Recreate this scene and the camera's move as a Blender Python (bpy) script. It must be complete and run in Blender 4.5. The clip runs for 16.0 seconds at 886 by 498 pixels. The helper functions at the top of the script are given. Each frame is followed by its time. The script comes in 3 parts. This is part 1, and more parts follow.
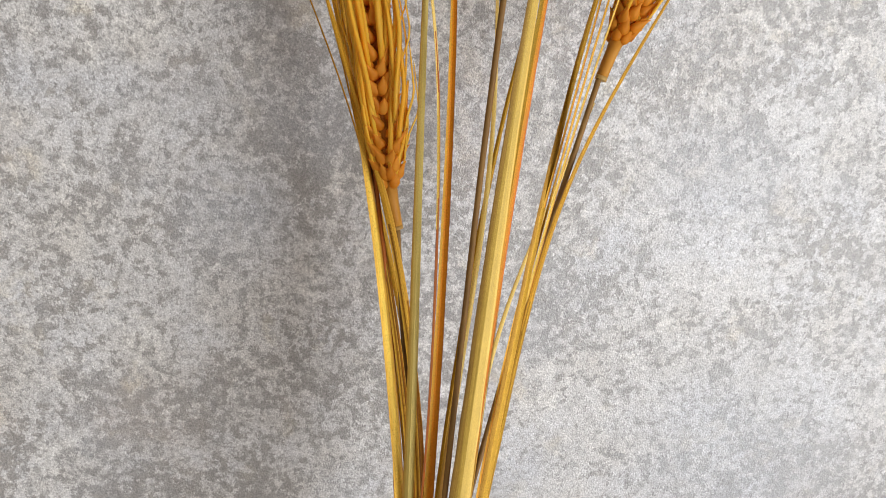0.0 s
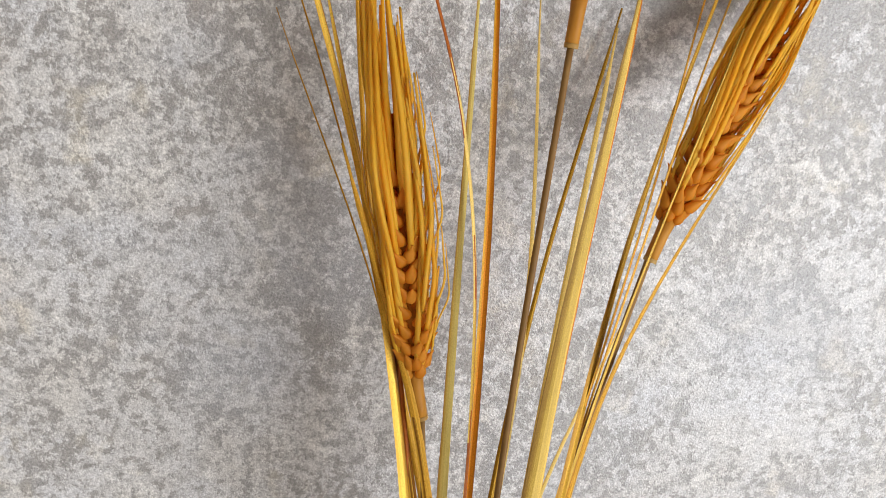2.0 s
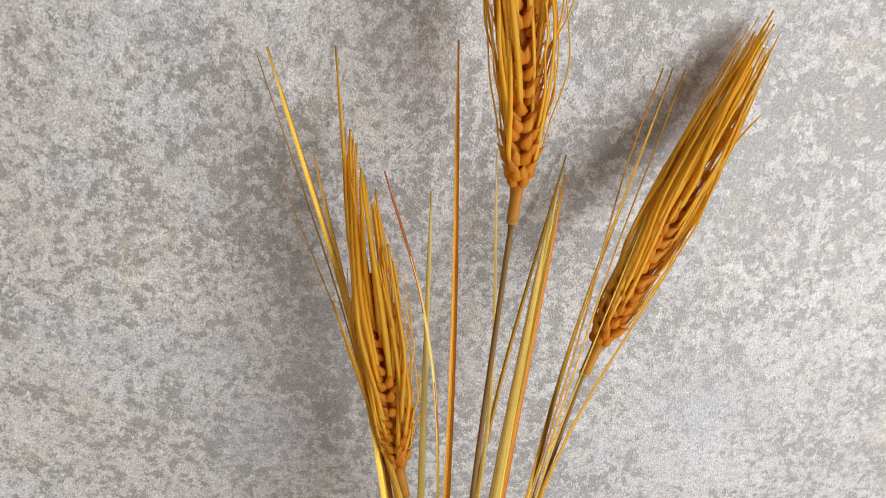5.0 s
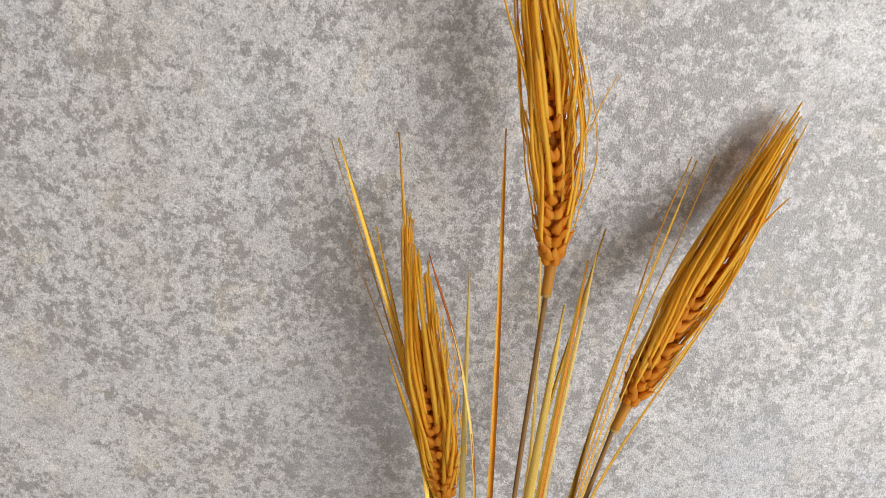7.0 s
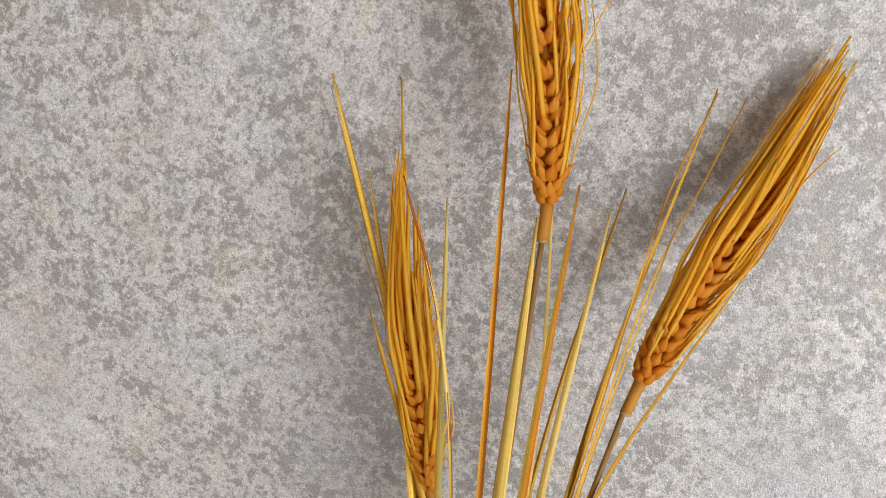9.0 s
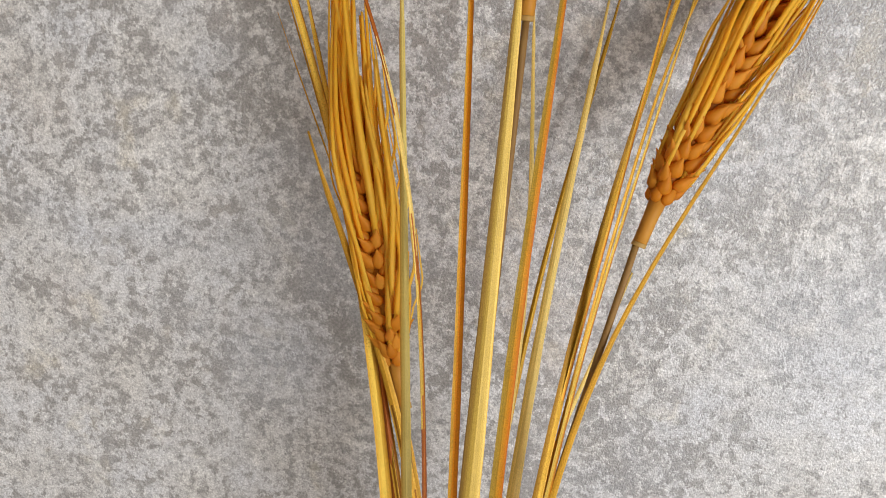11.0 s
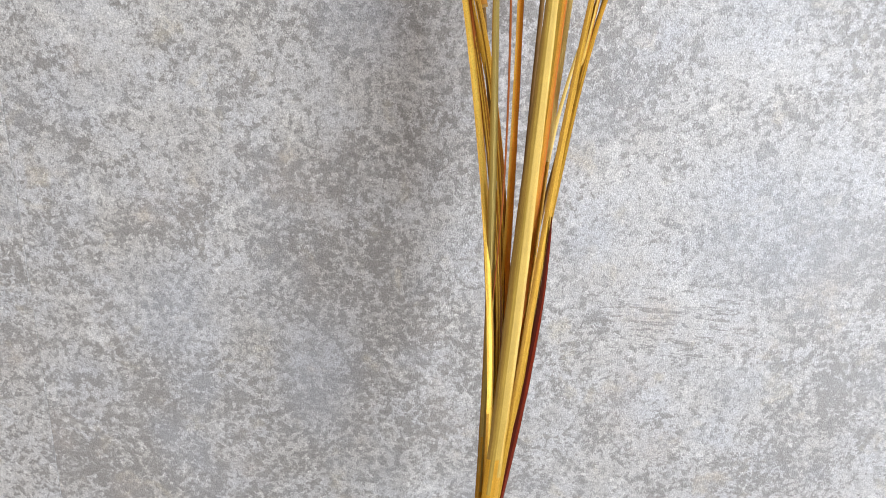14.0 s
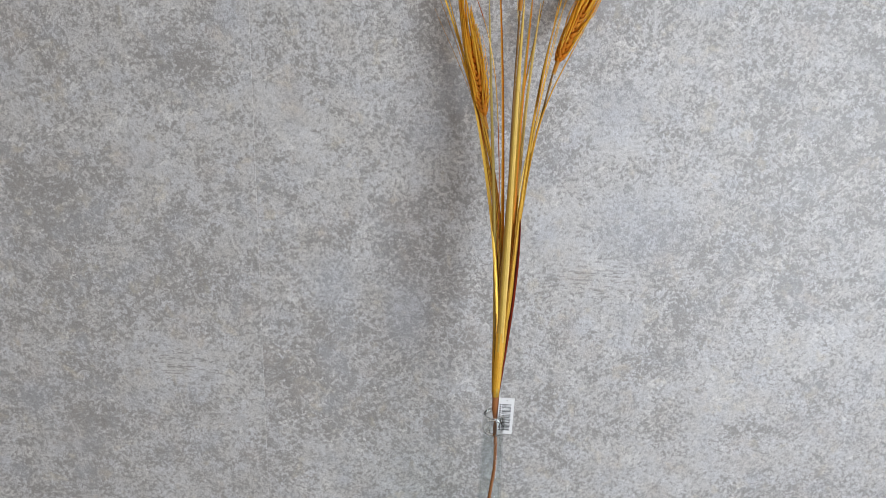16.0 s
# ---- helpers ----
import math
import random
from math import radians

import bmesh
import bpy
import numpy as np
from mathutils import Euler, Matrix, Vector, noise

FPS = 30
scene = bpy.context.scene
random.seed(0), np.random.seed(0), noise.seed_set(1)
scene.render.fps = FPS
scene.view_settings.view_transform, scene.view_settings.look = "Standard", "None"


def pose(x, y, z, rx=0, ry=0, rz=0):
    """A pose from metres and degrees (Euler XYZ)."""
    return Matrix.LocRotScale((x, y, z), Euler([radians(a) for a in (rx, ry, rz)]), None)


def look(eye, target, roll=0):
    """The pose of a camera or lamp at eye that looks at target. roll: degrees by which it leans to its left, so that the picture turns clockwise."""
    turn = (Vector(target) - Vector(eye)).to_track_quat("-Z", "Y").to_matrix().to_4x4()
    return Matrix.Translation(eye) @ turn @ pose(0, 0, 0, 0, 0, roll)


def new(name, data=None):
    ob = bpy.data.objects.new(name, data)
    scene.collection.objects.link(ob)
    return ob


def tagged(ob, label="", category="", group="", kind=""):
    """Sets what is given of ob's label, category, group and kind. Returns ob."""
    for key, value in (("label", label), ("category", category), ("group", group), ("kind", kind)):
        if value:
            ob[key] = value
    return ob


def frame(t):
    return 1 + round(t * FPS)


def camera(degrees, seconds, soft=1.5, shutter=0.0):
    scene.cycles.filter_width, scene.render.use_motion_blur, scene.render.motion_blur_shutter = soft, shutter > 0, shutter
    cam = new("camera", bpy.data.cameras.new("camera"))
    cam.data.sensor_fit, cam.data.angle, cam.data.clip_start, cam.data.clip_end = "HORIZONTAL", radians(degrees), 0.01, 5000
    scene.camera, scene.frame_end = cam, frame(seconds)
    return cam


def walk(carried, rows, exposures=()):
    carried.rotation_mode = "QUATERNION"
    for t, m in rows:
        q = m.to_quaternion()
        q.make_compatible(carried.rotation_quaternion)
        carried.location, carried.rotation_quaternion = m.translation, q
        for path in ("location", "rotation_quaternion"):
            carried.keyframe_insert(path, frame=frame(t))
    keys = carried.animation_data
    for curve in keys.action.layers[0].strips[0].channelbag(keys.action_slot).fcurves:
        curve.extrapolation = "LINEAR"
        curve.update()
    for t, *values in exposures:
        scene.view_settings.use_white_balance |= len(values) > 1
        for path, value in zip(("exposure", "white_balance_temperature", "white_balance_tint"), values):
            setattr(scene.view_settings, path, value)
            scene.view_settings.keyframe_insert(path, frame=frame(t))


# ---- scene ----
cam = camera(58.4, 16.0, soft=0.9)
PATH = [
    (0, (-0.042, -0.012, 0.614), (0.262, 1.877, 0.034), 7.8),
    (0.5, (-0.047, 0.009, 0.618), (0.262, 1.904, 0.057), 8.4),
    (1, (-0.05, 0.023, 0.63), (0.276, 1.914, 0.065), 9.2),
    (1.5, (-0.051, 0.027, 0.643), (0.264, 1.92, 0.08), 9.2),
    (2, (-0.053, 0.028, 0.659), (0.253, 1.917, 0.077), 9.2),
    (2.5, (-0.05, 0.018, 0.67), (0.246, 1.912, 0.1), 8.7),
    (3, (-0.052, 0.013, 0.683), (0.233, 1.907, 0.106), 8.5),
    (3.2, (-0.053, 0.013, 0.691), (0.235, 1.9, 0.094), 8.7),
    (5.3, (-0.047, -0.007, 0.753), (0.173, 1.824, -0.021), 6.8),
    (5.5, (-0.047, -0.01, 0.761), (0.158, 1.824, -0.011), 6.2),
    (6, (-0.043, -0.016, 0.773), (0.12, 1.821, 0.001), 5.0),
    (6.5, (-0.04, -0.026, 0.783), (0.03, 1.807, -0.014), 4.5),
    (7, (-0.03, -0.027, 0.78), (-0.057, 1.811, -0.008), 5.9),
    (7.5, (-0.012, -0.024, 0.776), (-0.122, 1.814, -0.006), 7.4),
    (8, (0.009, -0.022, 0.766), (-0.249, 1.82, 0.031), 6.3),
    (8.2, (0.012, -0.02, 0.756), (-0.293, 1.832, 0.066), 6.2),
    (10.3, (0.024, 0.009, 0.679), (-0.324, 1.91, 0.163), 4.9),
    (10.5, (0.022, 0.016, 0.673), (-0.294, 1.919, 0.145), 4.5),
    (11, (0.016, 0.028, 0.653), (-0.237, 1.931, 0.092), 4.0),
    (11.5, (0.004, 0.038, 0.629), (-0.195, 1.926, -0.002), 3.7),
    (12, (-0.004, 0.044, 0.605), (-0.141, 1.911, -0.1), 3.9),
    (12.5, (-0.008, 0.042, 0.587), (-0.078, 1.873, -0.214), 4.4),
    (13, (-0.012, 0.02, 0.573), (-0.058, 1.829, -0.279), 4.4),
    (13.5, (-0.02, -0.032, 0.579), (-0.037, 1.768, -0.292), 4.5),
    (14, (-0.03, -0.109, 0.585), (-0.013, 1.72, -0.224), 4.8),
    (14.5, (-0.044, -0.204, 0.602), (-0.005, 1.657, -0.128), 4.3),
    (15, (-0.05, -0.3, 0.648), (-0.011, 1.575, -0.049), 3.3),
    (15.5, (-0.048, -0.41, 0.67), (-0.011, 1.47, -0.014), 3.3),
    (16, (-0.045, -0.517, 0.682), (-0.072, 1.373, 0.028), 2.3),
]
walk(cam, [(t, look(eye, target, roll)) for t, eye, target, roll in PATH],
     [(0, -0.21, 6420, 10), (2.5, -0.12, 6420, 10), (5.0, -0.21, 6500, 10), (8.2, -0.21, 6500, 10), (10.3, -0.22, 6520, 10), (12.5, -0.22, 6330, 10), (13.5, -0.13, 6200, 10), (14.5, -0.17, 6050, 10), (15.5, -0.39, 6010, 9), (16.0, -0.47, 6030, 9)])

# ---- light ----
WALL = 0.28                      # the papered wall stands in the plane y = WALL
world = bpy.data.worlds.new("daylight")
scene.world = world
world.use_nodes = True
wn = world.node_tree.nodes
sky = wn.new("ShaderNodeTexSky")
sky.sky_type, sky.sun_disc, sky.sun_elevation, sky.sun_rotation = "NISHITA", False, radians(40), radians(200)
wn["Background"].inputs[1].default_value = 0.1
world.node_tree.links.new(sky.outputs[0], wn["Background"].inputs[0])
# the sky's light in the window opening of the east wall
lamp = bpy.data.lights.new("window_daylight", "AREA")
lamp.shape, lamp.size, lamp.size_y, lamp.energy, lamp.color = "RECTANGLE", 1.7, 1.9, 94, (0.97, 0.98, 1.0)
window_light = new("window_daylight", lamp)
window_light.matrix_world = look((1.24, -1.55, 0.28), (0, -1.55, 0.28), 90)


# ---- materials ----
def material(name, rough=0.6, metal=0.0, spec=0.5):
    m = bpy.data.materials.new(name)
    m.use_nodes = True
    b = m.node_tree.nodes["Principled BSDF"]
    b.inputs["Roughness"].default_value, b.inputs["Metallic"].default_value = rough, metal
    b.inputs["Specular IOR Level"].default_value = spec
    return m, m.node_tree.nodes, m.node_tree.links.new, b


def ramp(nodes, stops):
    r = nodes.new("ShaderNodeValToRGB")
    while len(r.color_ramp.elements) < len(stops):
        r.color_ramp.elements.new(0.5)
    for e, (p, c) in zip(r.color_ramp.elements, stops):
        e.position = p
        e.color = (c, c, c, 1) if isinstance(c, (int, float)) else (*c, 1)
    return r


def noise_tex(nodes, scale, detail=4.0, rough=0.5, distortion=0.0):
    n = nodes.new("ShaderNodeTexNoise")
    n.inputs["Scale"].default_value, n.inputs["Detail"].default_value = scale, detail
    n.inputs["Roughness"].default_value, n.inputs["Distortion"].default_value = rough, distortion
    return n


def calc(nodes, link, op, a, b):
    n = nodes.new("ShaderNodeMath")
    n.operation = op
    for i, v in enumerate((a, b)):
        if isinstance(v, (int, float)):
            n.inputs[i].default_value = v
        else:
            link(v, n.inputs[i])
    return n.outputs[0]


def mix(nodes, link, fac, a, b, mode="MIX"):
    n = nodes.new("ShaderNodeMix")
    n.data_type, n.blend_type = "RGBA", mode
    for socket, v in ((n.inputs[0], fac), (n.inputs[6], a), (n.inputs[7], b)):
        if isinstance(v, (int, float)):
            socket.default_value = v
        elif isinstance(v, tuple):
            socket.default_value = (*v, 1)
        else:
            link(v, socket)
    return n.outputs[2]


def plain(name, color, rough=0.6, grain=60, spread=0.06, metal=0.0):
    m, nodes, link, b = material(name, rough, metal)
    co = nodes.new("ShaderNodeTexCoord")
    n = noise_tex(nodes, grain, 6, 0.6)
    link(co.outputs["Object"], n.inputs["Vector"])
    r = ramp(nodes, [(0.3, tuple(c * (1 - spread) for c in color)), (0.7, tuple(min(1, c * (1 + spread)) for c in color))])
    link(n.outputs["Fac"], r.inputs[0])
    link(r.outputs[0], b.inputs["Base Color"])
    return m


# larger patches in the wallpaper's colour: x, z, half width, half height
PALE = [(-0.198, 0.525, 0.036, 0.030), (0.206, 0.481, 0.050, 0.040), (-0.235, 0.552, 0.018, 0.016), (0.060, 0.458, 0.032, 0.026), (0.078, 0.415, 0.030, 0.022),
        (-0.101, 0.477, 0.024, 0.018), (-0.141, 0.391, 0.022, 0.018), (0.102, 0.743, 0.024, 0.022), (-0.037, 0.669, 0.015, 0.016), (0.115, 0.525, 0.028, 0.022), (0.278, 0.248, 0.050, 0.040)]
DARK = [(-0.107, 0.385, 0.026, 0.034), (-0.036, 0.702, 0.020, 0.034), (-0.078, 0.633, 0.030, 0.030), (-0.081, 0.455, 0.030, 0.022), (-0.053, 0.560, 0.020, 0.036), (-0.330, 0.579, 0.040, 0.040),
        (-0.459, 0.457, 0.060, 0.060), (0.178, 0.285, 0.036, 0.030), (0.336, 0.374, 0.050, 0.040), (0.082, 0.667, 0.020, 0.020), (0.053, 0.504, 0.018, 0.022)]
BLUE = [(-0.174, 0.362, 0.034, 0.036), (-0.093, 0.326, 0.026, 0.050), (0.114, 0.564, 0.040, 0.030), (-0.076, 0.531, 0.024, 0.024), (0.150, 0.440, 0.060, 0.050)]
BRUSHED = [(0.108, 0.380, 0.046, 0.026), (-0.341, 0.251, 0.050, 0.028)]


def wallpaper_material():
    """Concrete-look vinyl wallpaper: ragged grey flecks in clusters on a pale skin, beige and bluish clouds, brushed spots, leathery embossing."""
    m, nodes, link, b = material("concrete_look_wallpaper", 0.38, spec=1.0)
    b.inputs["Coat Weight"].default_value, b.inputs["Coat Roughness"].default_value, b.inputs["Coat IOR"].default_value = 0.42, 0.40, 1.5
    co = nodes.new("ShaderNodeTexCoord")
    info = nodes.new("ShaderNodeObjectInfo")
    shift = nodes.new("ShaderNodeVectorMath")
    shift.operation = "ADD"
    link(co.outputs["Object"], shift.inputs[0])
    link(calc(nodes, link, "MULTIPLY", info.outputs["Random"], 7.0), shift.inputs[1])
    at = shift.outputs[0]

    def layer(scale, detail, rough, distortion=0.0, vector=at):
        n = noise_tex(nodes, scale, detail, rough, distortion)
        link(vector, n.inputs["Vector"])
        return n.outputs["Fac"]

    def times(x, y):
        return calc(nodes, link, "MULTIPLY", x, y)

    def plus(x, y):
        return calc(nodes, link, "ADD", x, y)

    def step(x, low, high):
        r = ramp(nodes, [(low, 0.0), (high, 1.0)])
        link(x, r.inputs[0])
        return r.outputs[0]

    def patches(spots):
        """1 in the middle of each spot, falling to 0 at its rim."""
        most = 0.0
        for x, z, w, h in spots:
            move = nodes.new("ShaderNodeMapping")
            move.inputs["Location"].default_value = (-x / w, 0, -z / h)
            move.inputs["Scale"].default_value = (1 / w, 0, 1 / h)
            link(co.outputs["Object"], move.inputs["Vector"])
            far = nodes.new("ShaderNodeVectorMath")
            far.operation = "LENGTH"
            link(move.outputs[0], far.inputs[0])
            fall = nodes.new("ShaderNodeMapRange")
            fall.interpolation_type = "SMOOTHSTEP"
            fall.inputs[1].default_value, fall.inputs[2].default_value, fall.inputs[3].default_value, fall.inputs[4].default_value = 0.25, 1.35, 1.0, 0.0
            link(far.outputs["Value"], fall.inputs[0])
            most = calc(nodes, link, "MAXIMUM", most, fall.outputs[0])
        return most

    flecks = layer(500, 4, 0.66, 0.2)
    crumbs = layer(230, 5, 0.62, 0.25)
    clumps = layer(75, 5, 0.62, 0.5)
    clouds = layer(20, 4, 0.58, 0.2)
    broad = layer(6, 3, 0.5)
    streak_map = nodes.new("ShaderNodeMapping")
    streak_map.inputs["Scale"].default_value = (0.22, 1.0, 1.5)
    streak_map.inputs["Rotation"].default_value = (0, -0.25, 0)
    link(at, streak_map.inputs["Vector"])
    streaks = layer(240, 4, 0.6, 0.9, streak_map.outputs[0])
    brushed = patches(BRUSHED)
    # pale skin over a darker ground, which shows through in ragged flecks
    total = plus(plus(times(flecks, 0.72), times(crumbs, 0.95)), plus(times(clumps, 0.72), plus(times(clouds, 0.36), times(broad, 0.35))))
    total = plus(total, plus(times(patches(PALE), 0.09), times(patches(DARK), -0.08)))
    total = plus(total, times(brushed, times(plus(streaks, -0.46), 2.6)))
    spread = nodes.new("ShaderNodeMapRange")
    spread.inputs[1].default_value, spread.inputs[2].default_value = 1.33, 1.77
    link(total, spread.inputs[0])
    skin = ramp(nodes, [(0.0, 0.0), (0.34, 0.10), (0.46, 0.52), (0.56, 0.84), (1.0, 1.0)])
    link(spread.outputs[0], skin.inputs[0])
    ground = mix(nodes, link, clouds, (0.258, 0.242, 0.222), (0.285, 0.275, 0.266))
    top = mix(nodes, link, step(layer(30, 4, 0.6), 0.35, 0.65), (0.55, 0.53, 0.50), (0.58, 0.58, 0.59))
    color = mix(nodes, link, skin.outputs[0], ground, top)
    # chalky crumbs, yellowish and pinkish stains, bluish clouds
    chalk = step(plus(times(layer(44, 6, 0.7, 0.6), 0.75), times(crumbs, 0.3)), 0.585, 0.65)
    color = mix(nodes, link, times(chalk, 0.55), color, (0.72, 0.705, 0.67))
    color = mix(nodes, link, times(step(layer(52, 3, 0.55, 0.3), 0.60, 0.72), 0.40), color, (0.60, 0.54, 0.41))
    color = mix(nodes, link, times(step(layer(26, 4, 0.6), 0.55, 0.70), 0.30), color, (0.46, 0.40, 0.36))
    cool = calc(nodes, link, "MAXIMUM", times(step(layer(19, 4, 0.55, 0.2), 0.52, 0.68), 0.30), times(patches(BLUE), 0.40))
    color = mix(nodes, link, cool, color, (0.40, 0.425, 0.475))
    # flat darker scabs with crisp, ragged edges
    ragged = plus(times(layer(135, 7, 0.72, 0.5), 0.78), times(clouds, 0.22))
    color = mix(nodes, link, times(step(ragged, 0.54, 0.565), 0.38), color, (0.27, 0.262, 0.253))
    # fine dark and chalky chips
    for scale, low, tint, share in ((480, 0.61, (0.20, 0.195, 0.19), 0.46), (400, 0.62, (0.68, 0.67, 0.65), 0.35)):
        chip = step(plus(times(layer(scale, 5, 0.68, 0.4), 0.82), times(clumps if tint[0] < 0.5 else crumbs, 0.28)), low, low + 0.03)
        color = mix(nodes, link, times(chip, share), color, tint)
    # fine grain: the embossing's small glints and shade, put into the colour
    speck = ramp(nodes, [(0.34, 0.62), (0.5, 1.0), (0.66, 1.38)])
    link(layer(1250, 2, 0.6, 0.4), speck.inputs[0])
    color = mix(nodes, link, 0.7, color, speck.outputs[0], "MULTIPLY")
    link(color, b.inputs["Base Color"])
    # embossing: small leathery pebbles
    bump = nodes.new("ShaderNodeBump")
    bump.inputs["Strength"].default_value, bump.inputs["Distance"].default_value = 0.6, 0.0005
    link(plus(layer(1350, 2, 0.6, 0.3), times(skin.outputs[0], 0.35)), bump.inputs["Height"])
    link(bump.outputs[0], b.inputs["Normal"])
    link(bump.outputs[0], b.inputs["Coat Normal"])
    return m


def plastic(name, dark, mid, light, rough=0.38, see=0.18, grain=(260, 260, 40), speck=0.35, ends=0.0):
    """Dyed plastic with streaks along the blade, small specks and some light coming through."""
    m, nodes, link, b = material(name, rough, spec=0.22)
    co = nodes.new("ShaderNodeTexCoord")
    info = nodes.new("ShaderNodeObjectInfo")
    place = nodes.new("ShaderNodeMapping")
    place.inputs["Scale"].default_value = grain
    link(co.outputs["Object"], place.inputs["Vector"])
    shift = nodes.new("ShaderNodeVectorMath")
    shift.operation = "ADD"
    link(place.outputs[0], shift.inputs[0])
    link(calc(nodes, link, "MULTIPLY", info.outputs["Random"], 31.0), shift.inputs[1])
    streak = noise_tex(nodes, 1.0, 4, 0.55, 0.3)
    link(shift.outputs[0], streak.inputs["Vector"])
    tone = calc(nodes, link, "ADD", calc(nodes, link, "MULTIPLY", streak.outputs["Fac"], 0.8), calc(nodes, link, "MULTIPLY", info.outputs["Random"], 0.25))
    r = ramp(nodes, [(0.30, dark), (0.52, mid), (0.78, light)])
    link(tone, r.inputs[0])
    base = r.outputs[0]
    if ends:
        parts = nodes.new("ShaderNodeSeparateXYZ")
        link(co.outputs["Object"], parts.inputs[0])
        rise = nodes.new("ShaderNodeMapRange")
        rise.inputs[1].default_value, rise.inputs[2].default_value = 0.2 * ends, ends
        link(parts.outputs[2], rise.inputs[0])
        base = mix(nodes, link, calc(nodes, link, "MULTIPLY", rise.outputs[0], 0.65), base, tuple(min(0.95, c * 1.18 + 0.02) for c in light))
    dots = noise_tex(nodes, 1900, 2, 0.5)
    link(co.outputs["Object"], dots.inputs["Vector"])
    dr = ramp(nodes, [(0.62, 0.0), (0.72, 1.0)])
    link(dots.outputs["Fac"], dr.inputs[0])
    color = mix(nodes, link, calc(nodes, link, "MULTIPLY", dr.outputs[0], speck), base, tuple(c * 0.45 for c in dark))
    link(color, b.inputs["Base Color"])
    rr = ramp(nodes, [(0.3, rough * 0.8), (0.7, min(1.0, rough * 1.35))])
    link(streak.outputs["Fac"], rr.inputs[0])
    link(rr.outputs[0], b.inputs["Roughness"])
    bump = nodes.new("ShaderNodeBump")
    bump.inputs["Strength"].default_value, bump.inputs["Distance"].default_value = 0.25, 0.0003
    link(streak.outputs["Fac"], bump.inputs["Height"])
    link(bump.outputs[0], b.inputs["Normal"])
    if see:
        t = nodes.new("ShaderNodeBsdfTranslucent")
        link(color, t.inputs["Color"])
        mx = nodes.new("ShaderNodeMixShader")
        mx.inputs[0].default_value = see
        link(b.outputs[0], mx.inputs[1])
        link(t.outputs[0], mx.inputs[2])
        link(mx.outputs[0], nodes["Material Output"].inputs["Surface"])
    return m


def leaf_material(name, across, rough=0.34, metal=0.25, flake=0.5, see=0.10):
    """Dyed foil-like leaf: its tints run across from edge to edge, some with the fold's dim side painted in, with
    lengthwise ribs and fine glittering grains.
    across: (place from 0 to 1, colour) from the one edge to the other."""
    m, nodes, link, b = material(name, rough, metal, 0.25)
    info = nodes.new("ShaderNodeObjectInfo")
    uv = nodes.new("ShaderNodeUVMap")
    uv.uv_map = "along"
    co = nodes.new("ShaderNodeTexCoord")
    parts = nodes.new("ShaderNodeSeparateXYZ")
    link(uv.outputs[0], parts.inputs[0])
    wide = nodes.new("ShaderNodeCombineXYZ")
    link(calc(nodes, link, "MULTIPLY", parts.outputs[0], 9.0), wide.inputs[0])
    link(calc(nodes, link, "MULTIPLY", parts.outputs[1], 22.0), wide.inputs[1])
    link(calc(nodes, link, "MULTIPLY", info.outputs["Random"], 40.0), wide.inputs[2])
    rib = noise_tex(nodes, 1.0, 5, 0.6, 0.15)
    link(wide.outputs[0], rib.inputs["Vector"])
    grain = noise_tex(nodes, 3800, 2, 0.6)
    link(co.outputs["Object"], grain.inputs["Vector"])
    blot = noise_tex(nodes, 90, 4, 0.6)
    link(co.outputs["Object"], blot.inputs["Vector"])
    # the borders between the tints wander
    wander = calc(nodes, link, "MULTIPLY", calc(nodes, link, "SUBTRACT", rib.outputs["Fac"], 0.5), 0.35)
    grit = calc(nodes, link, "MULTIPLY", calc(nodes, link, "SUBTRACT", grain.outputs["Fac"], 0.5), 0.35 * flake)
    tint = ramp(nodes, across)
    link(calc(nodes, link, "ADD", parts.outputs[0], calc(nodes, link, "ADD", wander, grit)), tint.inputs[0])
    tone = ramp(nodes, [(0.28, 0.70), (0.5, 1.0), (0.74, 1.22)])
    link(calc(nodes, link, "ADD", calc(nodes, link, "MULTIPLY", rib.outputs["Fac"], 0.6), calc(nodes, link, "MULTIPLY", blot.outputs["Fac"], 0.4)), tone.inputs[0])
    color = mix(nodes, link, 0.8, tint.outputs[0], tone.outputs[0], "MULTIPLY")
    glitter = ramp(nodes, [(0.33, 0.62), (0.5, 1.0), (0.67, 1.40)])
    link(grain.outputs["Fac"], glitter.inputs[0])
    color = mix(nodes, link, flake, color, glitter.outputs[0], "MULTIPLY")
    link(color, b.inputs["Base Color"])
    rr = ramp(nodes, [(0.3, rough * 0.75), (0.7, min(1.0, rough * 1.4))])
    link(grain.outputs["Fac"], rr.inputs[0])
    link(rr.outputs[0], b.inputs["Roughness"])
    bump = nodes.new("ShaderNodeBump")
    bump.inputs["Strength"].default_value, bump.inputs["Distance"].default_value = 0.35, 0.0003
    link(calc(nodes, link, "ADD", rib.outputs["Fac"], calc(nodes, link, "MULTIPLY", grain.outputs["Fac"], 0.4)), bump.inputs["Height"])
    link(bump.outputs[0], b.inputs["Normal"])
    t = nodes.new("ShaderNodeBsdfTranslucent")
    link(color, t.inputs["Color"])
    mx = nodes.new("ShaderNodeMixShader")
    mx.inputs[0].default_value = see
    link(b.outputs[0], mx.inputs[1])
    link(t.outputs[0], mx.inputs[2])
    link(mx.outputs[0], nodes["Material Output"].inputs["Surface"])
    return m


def glass_material():
    m, nodes, link, b = material("clear_glass", 0.02)
    b.inputs["Transmission Weight"].default_value = 1.0
    b.inputs["IOR"].default_value = 1.48
    b.inputs["Base Color"].default_value = (0.96, 0.98, 0.975, 1)
    return m


